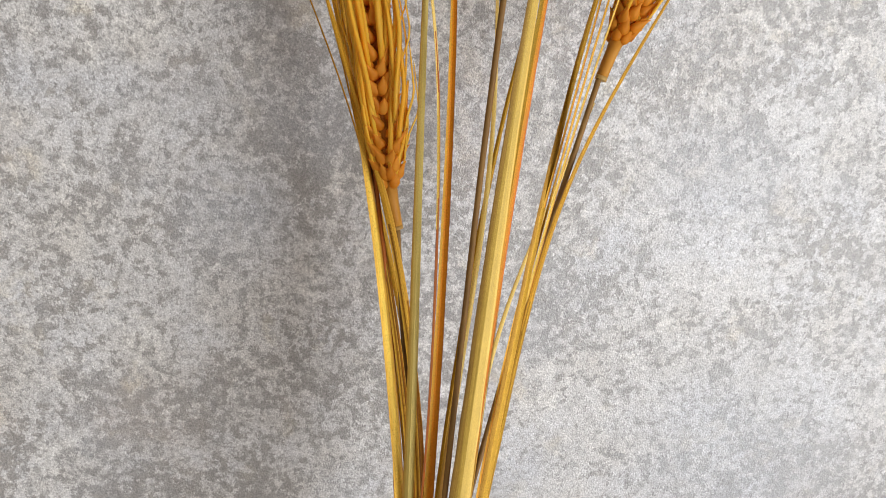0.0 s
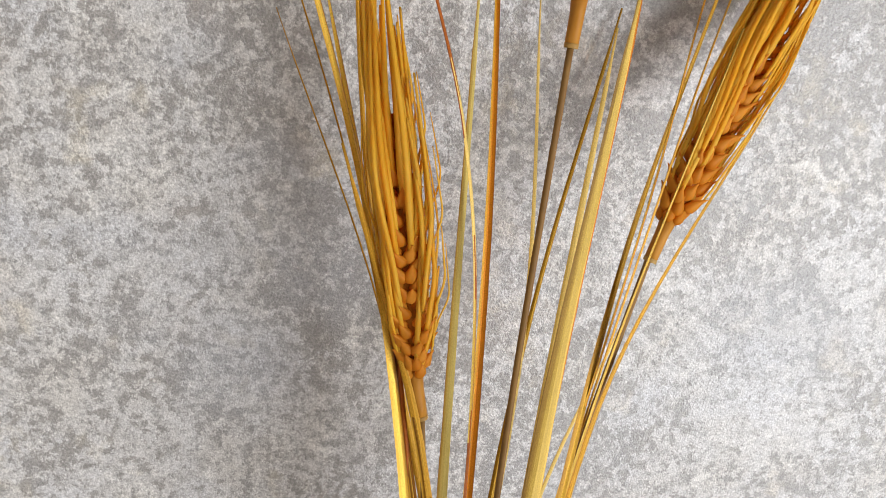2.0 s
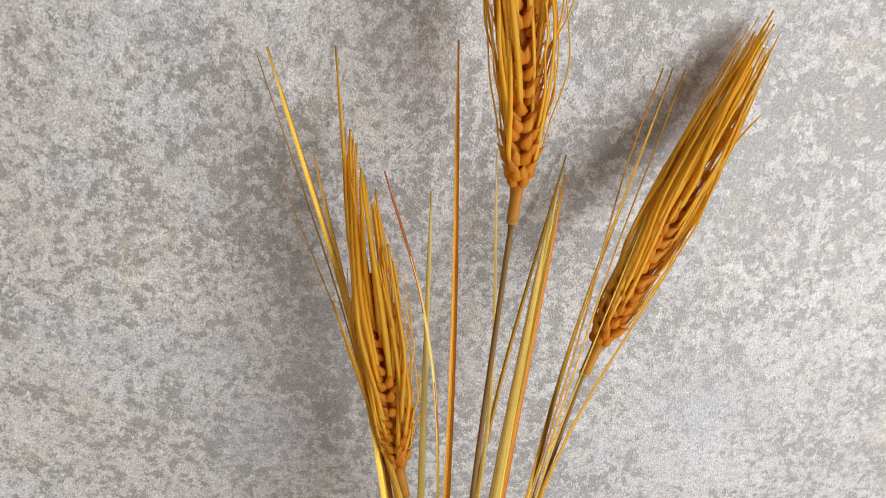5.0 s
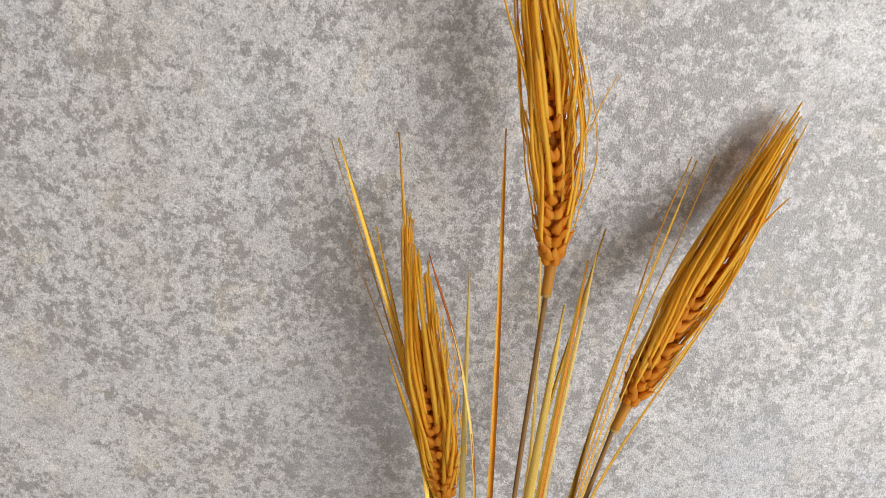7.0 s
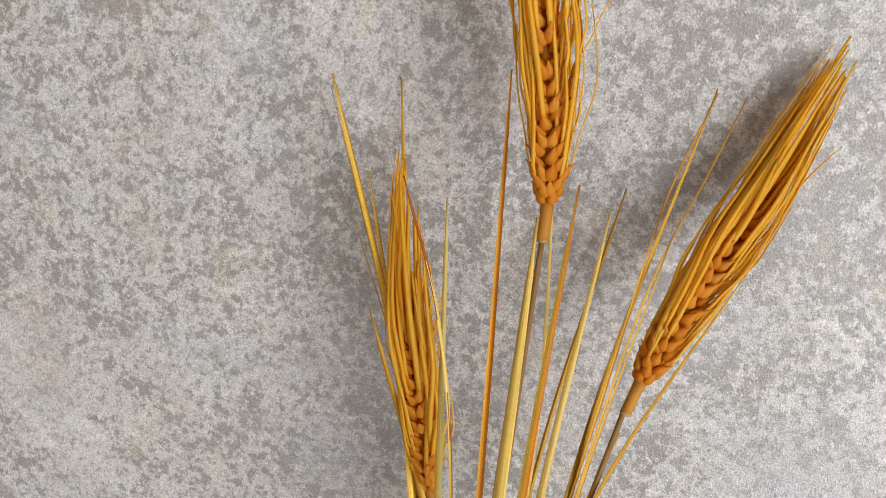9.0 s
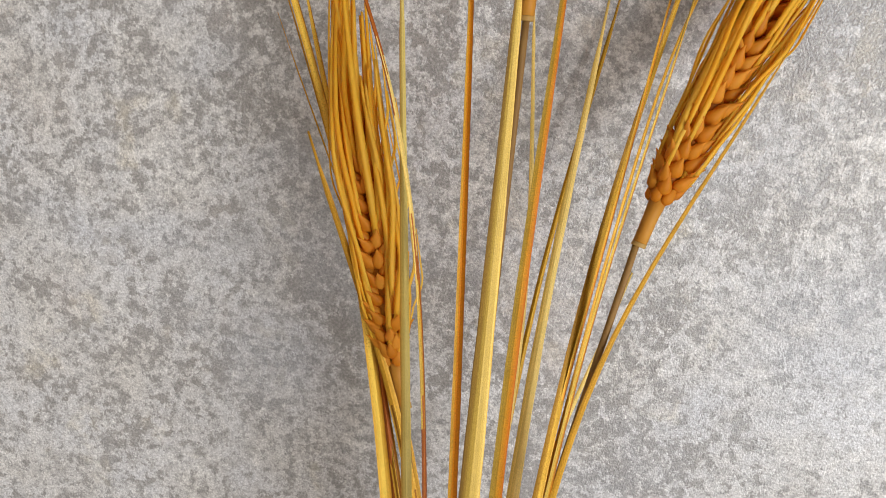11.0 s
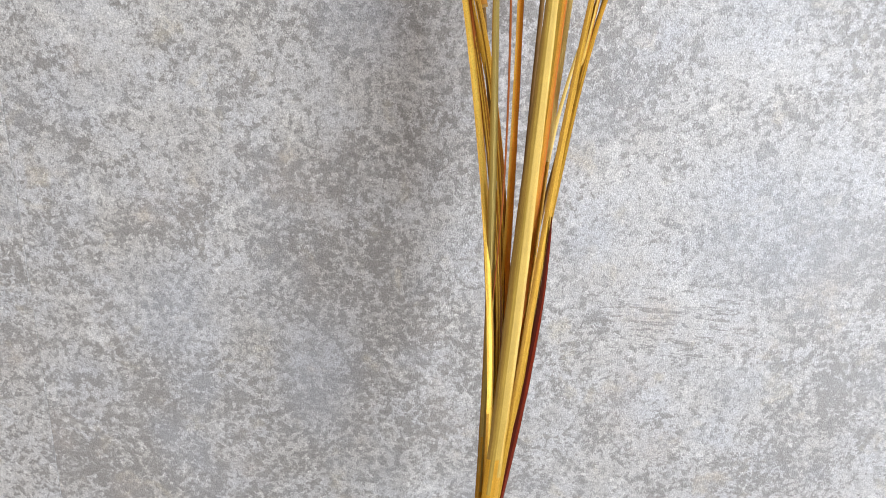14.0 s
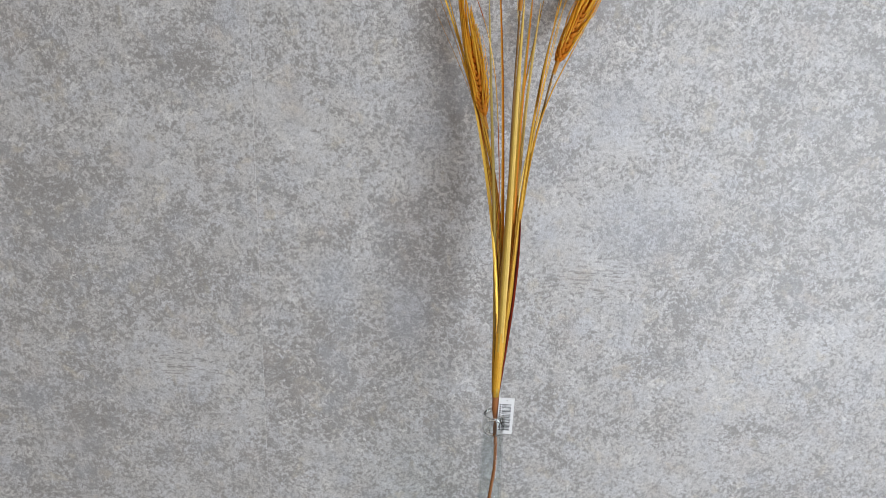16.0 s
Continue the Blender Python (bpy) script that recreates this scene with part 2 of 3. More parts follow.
def thin_glass_material():
    """Thin blown glass: clear, with a gloss that grows towards its edges."""
    m, nodes, link, b = material("thin_clear_glass", 0.03)
    clear = nodes.new("ShaderNodeBsdfTransparent")
    clear.inputs["Color"].default_value = (0.95, 0.965, 0.965, 1)
    gloss = nodes.new("ShaderNodeBsdfGlossy")
    gloss.inputs["Roughness"].default_value = 0.08
    edge = nodes.new("ShaderNodeLayerWeight")
    mx = nodes.new("ShaderNodeMixShader")
    rim = calc(nodes, link, "MULTIPLY", calc(nodes, link, "POWER", edge.outputs["Facing"], 4.0), 0.45)
    link(calc(nodes, link, "ADD", rim, 0.012), mx.inputs[0])
    link(clear.outputs[0], mx.inputs[1])
    link(gloss.outputs[0], mx.inputs[2])
    link(mx.outputs[0], nodes["Material Output"].inputs["Surface"])
    return m


paper = wallpaper_material()
# tone of the unseen room, chosen to dim and warm the bounced light
paint = plain("bounce_beige_paint", (0.42, 0.375, 0.325))
floor_paint = plain("brown_floor_paint", (0.42, 0.38, 0.34))
white_frame = plain("white_frame_paint", (0.78, 0.78, 0.77), 0.4)
glass = glass_material()
thin_glass = thin_glass_material()
tag_white = plain("white_card", (0.80, 0.80, 0.80), 0.55, 400, 0.03)
ink = plain("black_ink", (0.03, 0.03, 0.035), 0.6, 500, 0.2)
GRAIN = plastic("honey_grain_plastic", (0.66, 0.215, 0.010), (0.77, 0.29, 0.018), (0.87, 0.39, 0.04), 0.45, 0.45, (120, 120, 120), 0.05, ends=0.0125)
# core darker than GRAIN: shade between the grains is put into its colour
CORE = plastic("gap_shade_amber_plastic", (0.40, 0.13, 0.008), (0.48, 0.17, 0.012), (0.55, 0.21, 0.02), 0.5, 0.3, (120, 120, 120), 0.05)
AWN = plastic("amber_awn_plastic", (0.97, 0.55, 0.037), (0.98, 0.635, 0.062), (0.99, 0.71, 0.125), 0.4, 0.52, (200, 200, 60), 0.05)
SLEEVE = plastic("ochre_sleeve_plastic", (0.46, 0.19, 0.022), (0.56, 0.25, 0.034), (0.64, 0.32, 0.055), 0.45, 0.15, (150, 150, 60), 0.1)
RIM = plastic("pale_rim_plastic", (0.50, 0.28, 0.07), (0.56, 0.34, 0.10), (0.62, 0.42, 0.15), 0.35, 0.3, (200, 200, 200), 0.0)
BARK = plastic("brown_stem_wrap", (0.19, 0.10, 0.030), (0.26, 0.145, 0.043), (0.33, 0.195, 0.062), 0.55, 0.0, (500, 500, 60), 0.2)
RUST = plastic("rust_brown_tape", (0.22, 0.075, 0.022), (0.31, 0.115, 0.035), (0.38, 0.16, 0.055), 0.5, 0.0, (400, 400, 80), 0.2)
# the brown end of the tints paints in the fold's unlit right side
YELLOW = leaf_material("bright_gold_foil", [(0.0, (0.82, 0.46, 0.05)), (0.3, (0.95, 0.64, 0.10)), (0.66, (0.93, 0.58, 0.08)), (0.88, (0.66, 0.32, 0.025)), (1.0, (0.32, 0.13, 0.012))], 0.3, 0.3, 0.2)
PALE_GOLD = leaf_material("pale_gold_foil", [(0.0, (0.62, 0.38, 0.06)), (0.3, (0.86, 0.62, 0.17)), (1.0, (0.88, 0.64, 0.20))], 0.34, 0.15, 0.35)
GOLD = leaf_material("old_gold_foil", [(0.0, (0.44, 0.21, 0.015)), (0.4, (0.66, 0.35, 0.03)), (0.7, (0.58, 0.30, 0.022)), (1.0, (0.74, 0.42, 0.06))], 0.34, 0.25, 0.5)
# first stops darkened: shade on the leaf's left facet is in the colour
OLIVE = leaf_material("olive_gold_foil", [(0.0, (0.21, 0.115, 0.028)), (0.22, (0.34, 0.20, 0.035)), (0.40, (0.52, 0.35, 0.065)), (0.84, (0.54, 0.36, 0.066)), (0.95, (0.74, 0.50, 0.12)), (1.0, (0.55, 0.33, 0.04))], 0.38, 0.15, 0.35)
MOSS = leaf_material("grey_olive_foil", [(0.0, (0.42, 0.19, 0.025)), (0.18, (0.52, 0.33, 0.06)), (0.32, (0.57, 0.42, 0.11)), (0.85, (0.56, 0.43, 0.115)), (1.0, (0.62, 0.46, 0.10))], 0.40, 0.12, 0.3)
ORANGE = leaf_material("orange_foil", [(0.0, (0.72, 0.40, 0.045)), (0.22, (0.76, 0.40, 0.035)), (0.38, (0.74, 0.26, 0.010)), (0.85, (0.62, 0.21, 0.008)), (1.0, (0.40, 0.13, 0.008))], 0.36, 0.2, 0.5)
AMBER = leaf_material("amber_foil_with_a_red_edge", [(0.0, (0.60, 0.40, 0.07)), (0.34, (0.60, 0.37, 0.05)), (0.58, (0.56, 0.25, 0.014)), (0.84, (0.56, 0.185, 0.007)), (0.97, (0.48, 0.13, 0.006))], 0.36, 0.2, 0.6)
RIBBED = leaf_material("ribbed_gold_and_brown_foil", [(0.0, (0.80, 0.48, 0.06)), (0.16, (0.70, 0.38, 0.04)), (0.24, (0.16, 0.06, 0.008)), (0.36, (0.40, 0.18, 0.015)), (0.46, (0.78, 0.46, 0.06)), (0.54, (0.14, 0.05, 0.006)),
                        (0.70, (0.34, 0.13, 0.012)), (0.86, (0.30, 0.11, 0.010)), (1.0, (0.66, 0.36, 0.04))], 0.3, 0.3, 0.3)
# dimmer up to the midrib: the dark facet of the fold is painted in
BRONZE = leaf_material("bronze_olive_foil", [(0.0, (0.30, 0.14, 0.008)), (0.35, (0.36, 0.185, 0.010)), (0.5, (0.54, 0.31, 0.026)), (0.85, (0.48, 0.26, 0.018)), (1.0, (0.62, 0.34, 0.045))], 0.32, 0.3, 0.5)
RUSSET = leaf_material("red_brown_foil", [(0.0, (0.20, 0.05, 0.008)), (0.4, (0.44, 0.12, 0.012)), (1.0, (0.34, 0.08, 0.008))], 0.36, 0.15, 0.4)
# dark red, deepened further by the neighbouring leaf's shade put into the colour
MAROON = leaf_material("dark_red_foil", [(0.0, (0.06, 0.012, 0.002)), (0.45, (0.08, 0.008, 0.002)), (0.7, (0.24, 0.024, 0.003)), (1.0, (0.17, 0.02, 0.003))], 0.6, 0.6, 0.3)


# ---- builders ----
def part(name, verts, faces, mat, parent=None, label="", smooth=True):
    me = bpy.data.meshes.new(name)
    me.from_pydata([tuple(v) for v in verts], [], faces)
    me.materials.append(mat)
    me.polygons.foreach_set("use_smooth", [smooth] * len(me.polygons))
    ob = new(name, me)
    if parent:
        ob.parent = parent
    if label:
        ob["label"] = label
    return ob


def box(name, lo, hi, mat, parent=None, label=""):
    (a, b, c), (d, e, f) = lo, hi
    v = [(x, y, z) for x in (a, d) for y in (b, e) for z in (c, f)]
    q = [(0, 1, 3, 2), (4, 6, 7, 5), (0, 4, 5, 1), (2, 3, 7, 6), (0, 2, 6, 4), (1, 5, 7, 3)]
    return part(name, v, q, mat, parent, label, smooth=False)


def glide(points, steps):
    """A smooth line through a few points (Catmull-Rom)."""
    p = [Vector(q) for q in points]
    p = [2 * p[0] - p[1], *p, 2 * p[-1] - p[-2]]
    out = []
    for i in range(len(p) - 3):
        a, b, c, d = p[i:i + 4]
        for k in range(steps):
            t = k / steps
            out.append(0.5 * (2 * b + (c - a) * t + (2 * a - 5 * b + 4 * c - d) * t * t + (3 * b - a - 3 * c + d) * t ** 3))
    return out + [p[-2]]


def tangents(line):
    n = len(line)
    return [(line[min(i + 1, n - 1)] - line[max(i - 1, 0)]).normalized() for i in range(n)]


def skin(rings, n, closed_ends=True):
    faces = []
    for i in range(len(rings) - 1):
        for k in range(n):
            a, b = i * n + k, i * n + (k + 1) % n
            faces.append((a, b, b + n, a + n))
    if closed_ends:
        faces += [tuple(range(n))[::-1], tuple(range((len(rings) - 1) * n, len(rings) * n))]
    return [v for r in rings for v in r], faces


def tube(name, line, radius, mat, parent=None, label="", sides=10):
    rings = []
    for i, (p, d) in enumerate(zip(line, tangents(line))):
        u = d.cross(Vector((0, 1, 0.02))).normalized()
        w = d.cross(u)
        r = radius(i / (len(line) - 1)) if callable(radius) else radius
        rings.append([p + r * (math.cos(2 * math.pi * k / sides) * u + math.sin(2 * math.pi * k / sides) * w) for k in range(sides)])
    return part(name, *skin(rings, sides), mat, parent, label)


def blade(points, wide, mat, parent, label="", turn=(0, 0), fold=0.22, tip=0.25, thick=0.0004, bands=()):
    """A long narrow leaf, folded along its midrib, from its foot to its tip. turn: degrees by which it faces away from the
    room's front at its foot and tip."""
    line = glide(points, 10)
    n = len(line)
    rng = random.Random(int(abs(points[-1][0]) * 1e5) + 7)
    rings = []
    for i, (p, d) in enumerate(zip(line, tangents(line))):
        s = i / (n - 1)
        a = radians(turn[0] + (turn[1] - turn[0]) * s + 4 * math.sin(9 * s + rng.random() * 0.4))
        facing = Vector((math.sin(a), -math.cos(a), 0))
        side = d.cross(facing).normalized()
        out = side.cross(d).normalized()
        w = wide * min(1.0, 0.9 + s) * (tip + (1 - tip) * min(1.0, (1 - s) / 0.62) ** 0.8)
        if s > 0.97:
            w *= 0.6
        w *= 1 + 0.04 * rng.uniform(-1, 1)
        h, e = w / 2, thick
        rise = fold * w
        rings.append([p - side * h, p - side * h * 0.5 + out * rise * 0.62, p + out * rise, p + side * h * 0.5 + out * rise * 0.62, p + side * h,
                      p + side * h * 0.5 + out * (rise * 0.5 - e), p + out * (rise - e * 1.4), p - side * h * 0.5 + out * (rise * 0.5 - e)])
    ob = part("leaf", *skin(rings, 8), mat, parent, label)
    me = ob.data
    for k, (low, high, other) in enumerate(bands):      # stretches dyed another colour
        me.materials.append(other)
        ragged = [rng.uniform(-0.055, 0.055) for _ in range(8)]
        for f in me.polygons:
            if low <= (f.index // 8) / (n - 1) + ragged[f.index % 8] < high:
                f.material_index = k + 1
    along = me.uv_layers.new(name="along")
    across = (0.0, 0.25, 0.5, 0.75, 1.0, 0.75, 0.5, 0.25)
    length = sum((q - p).length for p, q in zip(line, line[1:]))
    for loop in me.loops:
        along.data[loop.index].uv = (across[loop.vertex_index % 8], length * (loop.vertex_index // 8) / (n - 1))
    sharp = {0, 2, 4}
    for e in me.edges:
        a, b = e.vertices
        if a % 8 == b % 8 and a % 8 in sharp:
            e.use_edge_sharp = True
    return ob


def grain_mesh(name="grain", long=0.0074, wide=0.0046, deep=0.0031, mat=GRAIN):
    """A plump barley grain, its foot at the origin, its point up z, its back out along y."""
    rings = []
    for z, r, bow in ((0.0, 0.45, 0.0), (0.12, 0.84, 0.02), (0.28, 1.0, 0.06), (0.46, 0.86, 0.05), (0.64, 0.55, 0.04), (0.82, 0.24, 0.08), (1.0, 0.06, 0.16)):
        ring = []
        for k in range(8):
            a = 2 * math.pi * k / 8
            x, y = math.cos(a), math.sin(a)
            crest = 1.25 if k == 2 else 1.0
            ring.append(Vector((x * r * wide / 2, (y * crest * r * 0.5 + bow) * deep, z * long)))
        rings.append(ring)
    verts, faces = skin(rings, 8)
    me = bpy.data.meshes.new(name)
    me.from_pydata([tuple(v) for v in verts], [], faces)
    me.materials.append(mat)
    me.polygons.foreach_set("use_smooth", [True] * len(me.polygons))
    return me


def awn(start, pull, line, mat, parent, wide=0.0012):
    rings = []
    n = len(line)
    for i, (p, d) in enumerate(zip(line, tangents(line))):
        s = i / (n - 1)
        side = d.cross(pull).normalized()
        out = side.cross(d).normalized()
        w = wide * (0.8 if i == 0 else 1.0) * (1 - 0.62 * s ** 2)
        rings.append([p - side * w / 2, p + out * w * 0.22, p + side * w / 2, p - out * w * 0.15])
    return part("awn", *skin(rings, 4), mat, parent)


def ear(parent, spine, body, turn, seed, sweep, tips, splay, neck, label, front=0.6, slope=0.0, flare=0.0):
    """A barley ear along a spine. body: the length with grains; turn: its turn about the spine; sweep: the way its awns are combed;
    tips: how far the awns reach along the spine; splay: spread of the loose awns; neck: where its sleeve ends below."""
    rng = random.Random(seed)
    line = glide(spine, 12)
    run = [0.0]
    for a, b in zip(line, line[1:]):
        run.append(run[-1] + (b - a).length)

    def at(h):
        h = max(0.0, h)
        for i in range(len(run) - 1):
            if h <= run[i + 1] or i == len(run) - 2:
                f = (h - run[i]) / (run[i + 1] - run[i])
                return line[i].lerp(line[i + 1], f), (line[i + 1] - line[i]).normalized()

    def frame_at(h):
        p, d = at(h)
        u = d.cross(Vector((0, 1, 0))).normalized() * -1
        v = d.cross(u).normalized()
        if v.y > 0:
            v = -v
        return p, d, u, v          # u: across, v: towards the room

    stalk = [at(k * body / 10)[0] for k in range(11)]
    root = tube("ear", stalk, lambda s: 0.0021 + 0.0014 * min(1.0, s / 0.14) - 0.0027 * s ** 2, CORE, parent, label)
    base, d0, u0, v0 = frame_at(0)
    low = Vector(neck)
    tube("sleeve", [base + d0 * 0.002, base.lerp(low, 0.3), base.lerp(low, 0.7), low], lambda s: 0.0021 - 0.0002 * s + (0.0004 if s < 0.05 else 0), SLEEVE, root, "ochre plastic sleeve")
    way = (low - base).normalized()
    tube("sleeve_rim", [low - way * 0.0006, low - way * 0.0002, low + way * 0.0003, low + way * 0.0006], 0.0020, RIM, root, "pale translucent sleeve rim")
    kernel = grain_mesh()
    nodes_up = int(body / 0.0026)
    for i in range(nodes_up):
        h = i * 0.0026
        q = i / (nodes_up - 1)
        size = (0.84 + 0.16 * min(1, i / 3)) * (1.0 - 0.5 * max(0, (q - 0.66) / 0.34))
        for off in ((46, 134, 226, 314) if i % 2 == 0 else (4, 176, 72, 108)):
            if off in (72, 108) and rng.random() < 0.3:
                continue
            p, d, u, v = frame_at(h + rng.uniform(-0.0004, 0.0004))
            a = radians(off + turn + rng.uniform(-7, 7))
            out = math.cos(a) * u + math.sin(a) * v
            al = radians(off + turn + rng.uniform(-14, 14))
            aside = math.cos(al) * u + math.sin(al) * v
            lean = radians(rng.uniform(33, 45) - 22 * (1 - min(1, i / 2)) - 9 * max(0, (q - 0.7) / 0.3))
            up = (d * math.cos(lean) + aside * math.sin(lean)).normalized()
            back = (out - up * out.dot(up)).normalized()
            side = back.cross(up)
            m = Matrix((side, back, up)).transposed().to_4x4()
            k = size * rng.uniform(0.92, 1.08)
            m = Matrix.Translation(p + out * 0.0023 * size) @ m @ Matrix.Diagonal((k, k, k, 1))
            g = new("grain", kernel)
            g.parent = root
            g.matrix_local = m
            # the awn that grows from the grain's point
            fill = front if q < 0.7 else max(front, 0.95)
            chance = 0.45 if out.dot(v) < -0.3 else (1.0 if abs(out.dot(u)) > 0.6 or q > 0.5 else fill * 0.35)
            if rng.random() > chance:
                continue
            point = m @ Vector((0, 0.0005, 0.0066))
            rel = point - p - d * d.dot(point - p)
            r0 = rel.length
            a = math.atan2(rel.dot(v), rel.dot(u))
            loose = rng.random() < 0.06
            reach = tips * rng.uniform(0.80, 1.0) if rng.random() < 0.68 else min(tips * 0.95, h + rng.uniform(0.035, 0.062))
            reach = max(reach * (1 - slope * max(0.0, out.dot(u))), h + 0.03)
            wander = rng.uniform(-0.35, 0.35)
            # most of the front awns bend to the sides and leave the grains in the middle bare
            aside_by = ((0.0 if math.cos(a) > 0 else math.pi) - a) * 0.55 * max(0.0, 1 - q / 0.5) if math.sin(a) > 0 and rng.random() > 0.2 else 0.0
            belly = rng.uniform(0.0, 0.0036) * (0.8 if i % 2 == 0 else 1.2) + flare * max(0.0, out.dot(u)) * rng.uniform(0.4, 1.2)
            end_r = 0.0060 * rng.random() if not loose else splay * rng.uniform(0.7, 1.2)
            h0 = h + 0.0058 * k
            pts = []
            for c in range(10):
                s = c / 9
                hh = h0 + (reach - h0) * s
                pp, dd, uu, vv = frame_at(hh)
                aa = a + wander * s + aside_by * min(1.0, 2.5 * s)
                over = max(0.0, (hh - body * 0.6) / (tips - body * 0.6))
                rise = min(1.0, s / 0.45)
                r = r0 + belly * rise * rise * (3 - 2 * rise)
                r = r * (1 - over ** 1.4) + end_r * over ** 1.4 if not loose else r + (end_r - r0) * s * s
                pts.append(pp + r * (math.cos(aa) * uu + math.sin(aa) * vv) + Vector(sweep) * over * over)
            for q2 in pts:
                q2.y = min(q2.y, WALL - 0.0012)
            awn(point, out, [point - up * 0.0015] + glide(pts, 2)[1:], AWN, root, rng.uniform(0.0014, 0.0023))
    return root


# ---- the room ----
W0, E0, S0, LOW, TOP = -1.6, 1.2, -3.4, -1.0, 1.5
# unseen walls, floor and ceiling added to close the room and shape its fill
tagged(box("wall_north", (W0, WALL + 0.0005, LOW), (E0, WALL + 0.1, TOP), paint), "plain plastered wall under grey wallpaper", "wall", kind="structure")
tagged(box("wall_west", (W0 - 0.1, S0, LOW), (W0, WALL + 0.1, TOP), paint), "plain unseen wall, beige to warm the bounce", "wall", kind="structure")
tagged(box("wall_south", (W0 - 0.1, S0 - 0.1, LOW), (E0 + 0.1, S0, TOP), paint), "plain unseen wall, beige to warm the bounce", "wall", kind="structure")
tagged(box("floor", (W0 - 0.1, S0 - 0.1, LOW - 0.1), (E0 + 0.1, WALL + 0.1, LOW), floor_paint), "plain unseen brown floor", "floor", kind="structure")
tagged(box("ceiling", (W0 - 0.1, S0 - 0.1, TOP), (E0 + 0.1, WALL + 0.1, TOP + 0.1), paint), "plain unseen ceiling, beige to warm the bounce", "ceiling", kind="structure")


def wall_with_opening(y0, y1, z0, z1):
    """The east wall in one mesh with a window opening through it."""
    ys, zs = [S0, y0, y1, WALL + 0.1], [LOW, z0, z1, TOP]
    bm = bmesh.new()
    for i in range(3):
        for j in range(3):
            if i == 1 and j == 1:
                continue
            lo, hi = (E0, ys[i], zs[j]), (E0 + 0.1, ys[i + 1], zs[j + 1])
            made = bmesh.ops.create_cube(bm, size=1)
            for v in made["verts"]:
                v.co = Vector((lo[k] + (v.co[k] + 0.5) * (hi[k] - lo[k]) for k in range(3)))
    bmesh.ops.remove_doubles(bm, verts=bm.verts, dist=1e-5)
    me = bpy.data.meshes.new("wall_east")
    bm.to_mesh(me)
    bm.free()
    me.materials.append(paint)
    return new("wall_east", me)


tagged(wall_with_opening(-2.5, -0.6, -0.57, 1.13), "plain unseen beige wall with a window opening", "wall", kind="structure")


# strips of wallpaper, butted at upright seams
def strip(x0, x1):
    z0, z1, b, d = LOW, TOP, 0.00022, 0.0005
    v = [(x0, WALL + d, z0), (x1, WALL + d, z0), (x1, WALL + d, z1), (x0, WALL + d, z1),
         (x0, WALL + b * 0.6, z0), (x1, WALL + b * 0.6, z0), (x1, WALL + b * 0.6, z1), (x0, WALL + b * 0.6, z1),
         (x0 + b, WALL, z0), (x1 - b, WALL, z0), (x1 - b, WALL, z1), (x0 + b, WALL, z1)]
    f = [(8, 9, 10, 11), (4, 8, 11, 7), (9, 5, 6, 10), (0, 4, 7, 3), (5, 1, 2, 6), (4, 5, 9, 8), (11, 10, 6, 7), (0, 1, 5, 4), (7, 6, 2, 3), (0, 3, 2, 1)]
    ob = part("wallpaper_strip", v, f, paper, smooth=False)
    return tagged(ob, "grey mottled concrete-look wallpaper strip on the wall", "wallpaper", "wallpaper strips", "structure")


SEAM = -0.2535
strip(W0, SEAM - 1.0602)
strip(SEAM - 1.0598, SEAM - 0.0002)
strip(SEAM, SEAM + 1.06)
strip(SEAM + 1.0602, E0)

# a narrow ledge under the bottle
tagged(box("shelf", (-0.14, 0.125, -0.02), (0.15, WALL - 0.0005, 0), white_frame), "plain white narrow wall shelf under the bottle", "shelf", kind="structure")

# ---- glass bottle on the shelf ----
BX, BY = 0.0035, 0.186
bottle = tagged(new("glass_bottle"), "clear glass bottle with a narrow neck holding a stem", "bottle")
bottle.location = (BX, BY, 0)


def turned(name, profile, parent, mat, sides=40, label=""):
    rings = [[Vector((r * math.cos(2 * math.pi * k / sides), r * math.sin(2 * math.pi * k / sides), z)) for k in range(sides)] for r, z in profile]
    verts, faces = skin(rings, sides, False)
    n = len(profile)
    faces += [((n - 1) * sides + k, (n - 1) * sides + (k + 1) % sides, (k + 1) % sides, k) for k in range(sides)]
    return part(name, verts, faces, mat, parent, label)


turned("body", [(0.0005, 0.0), (0.031, 0.0), (0.034, 0.003), (0.034, 0.105), (0.031, 0.128), (0.021, 0.146), (0.0128, 0.160), (0.0116, 0.19), (0.0105, 0.2455),
                (0.0088, 0.2455), (0.0098, 0.19), (0.0108, 0.160), (0.019, 0.1445), (0.029, 0.127), (0.032, 0.105), (0.032, 0.008), (0.028, 0.006), (0.0005, 0.008)], bottle, thin_glass)
turned("lip", [(0.0089, 0.2458), (0.0106, 0.2458), (0.0117, 0.250), (0.0119, 0.259), (0.0112, 0.2645), (0.0100, 0.2660), (0.0091, 0.2645), (0.0088, 0.255)], bottle, glass, 40, "thick rounded glass lip")

# ---- the spray of artificial barley ----
spray = tagged(new("barley_spray"), "golden artificial barley spray with three ears standing in the bottle", "artificial plant")
tube("main_stem", glide([(BX + 0.004, BY + 0.006, 0.0095), (BX - 0.004, BY + 0.004, 0.09), (0.0042, BY, 0.17), (0.0072, 0.186, 0.205), (0.0058, 0.186, 0.24), (0.0044, 0.186, 0.262), (0.0044, 0.186, 0.30)], 6), 0.0017, RUST, spray, "rust-brown taped main stem")
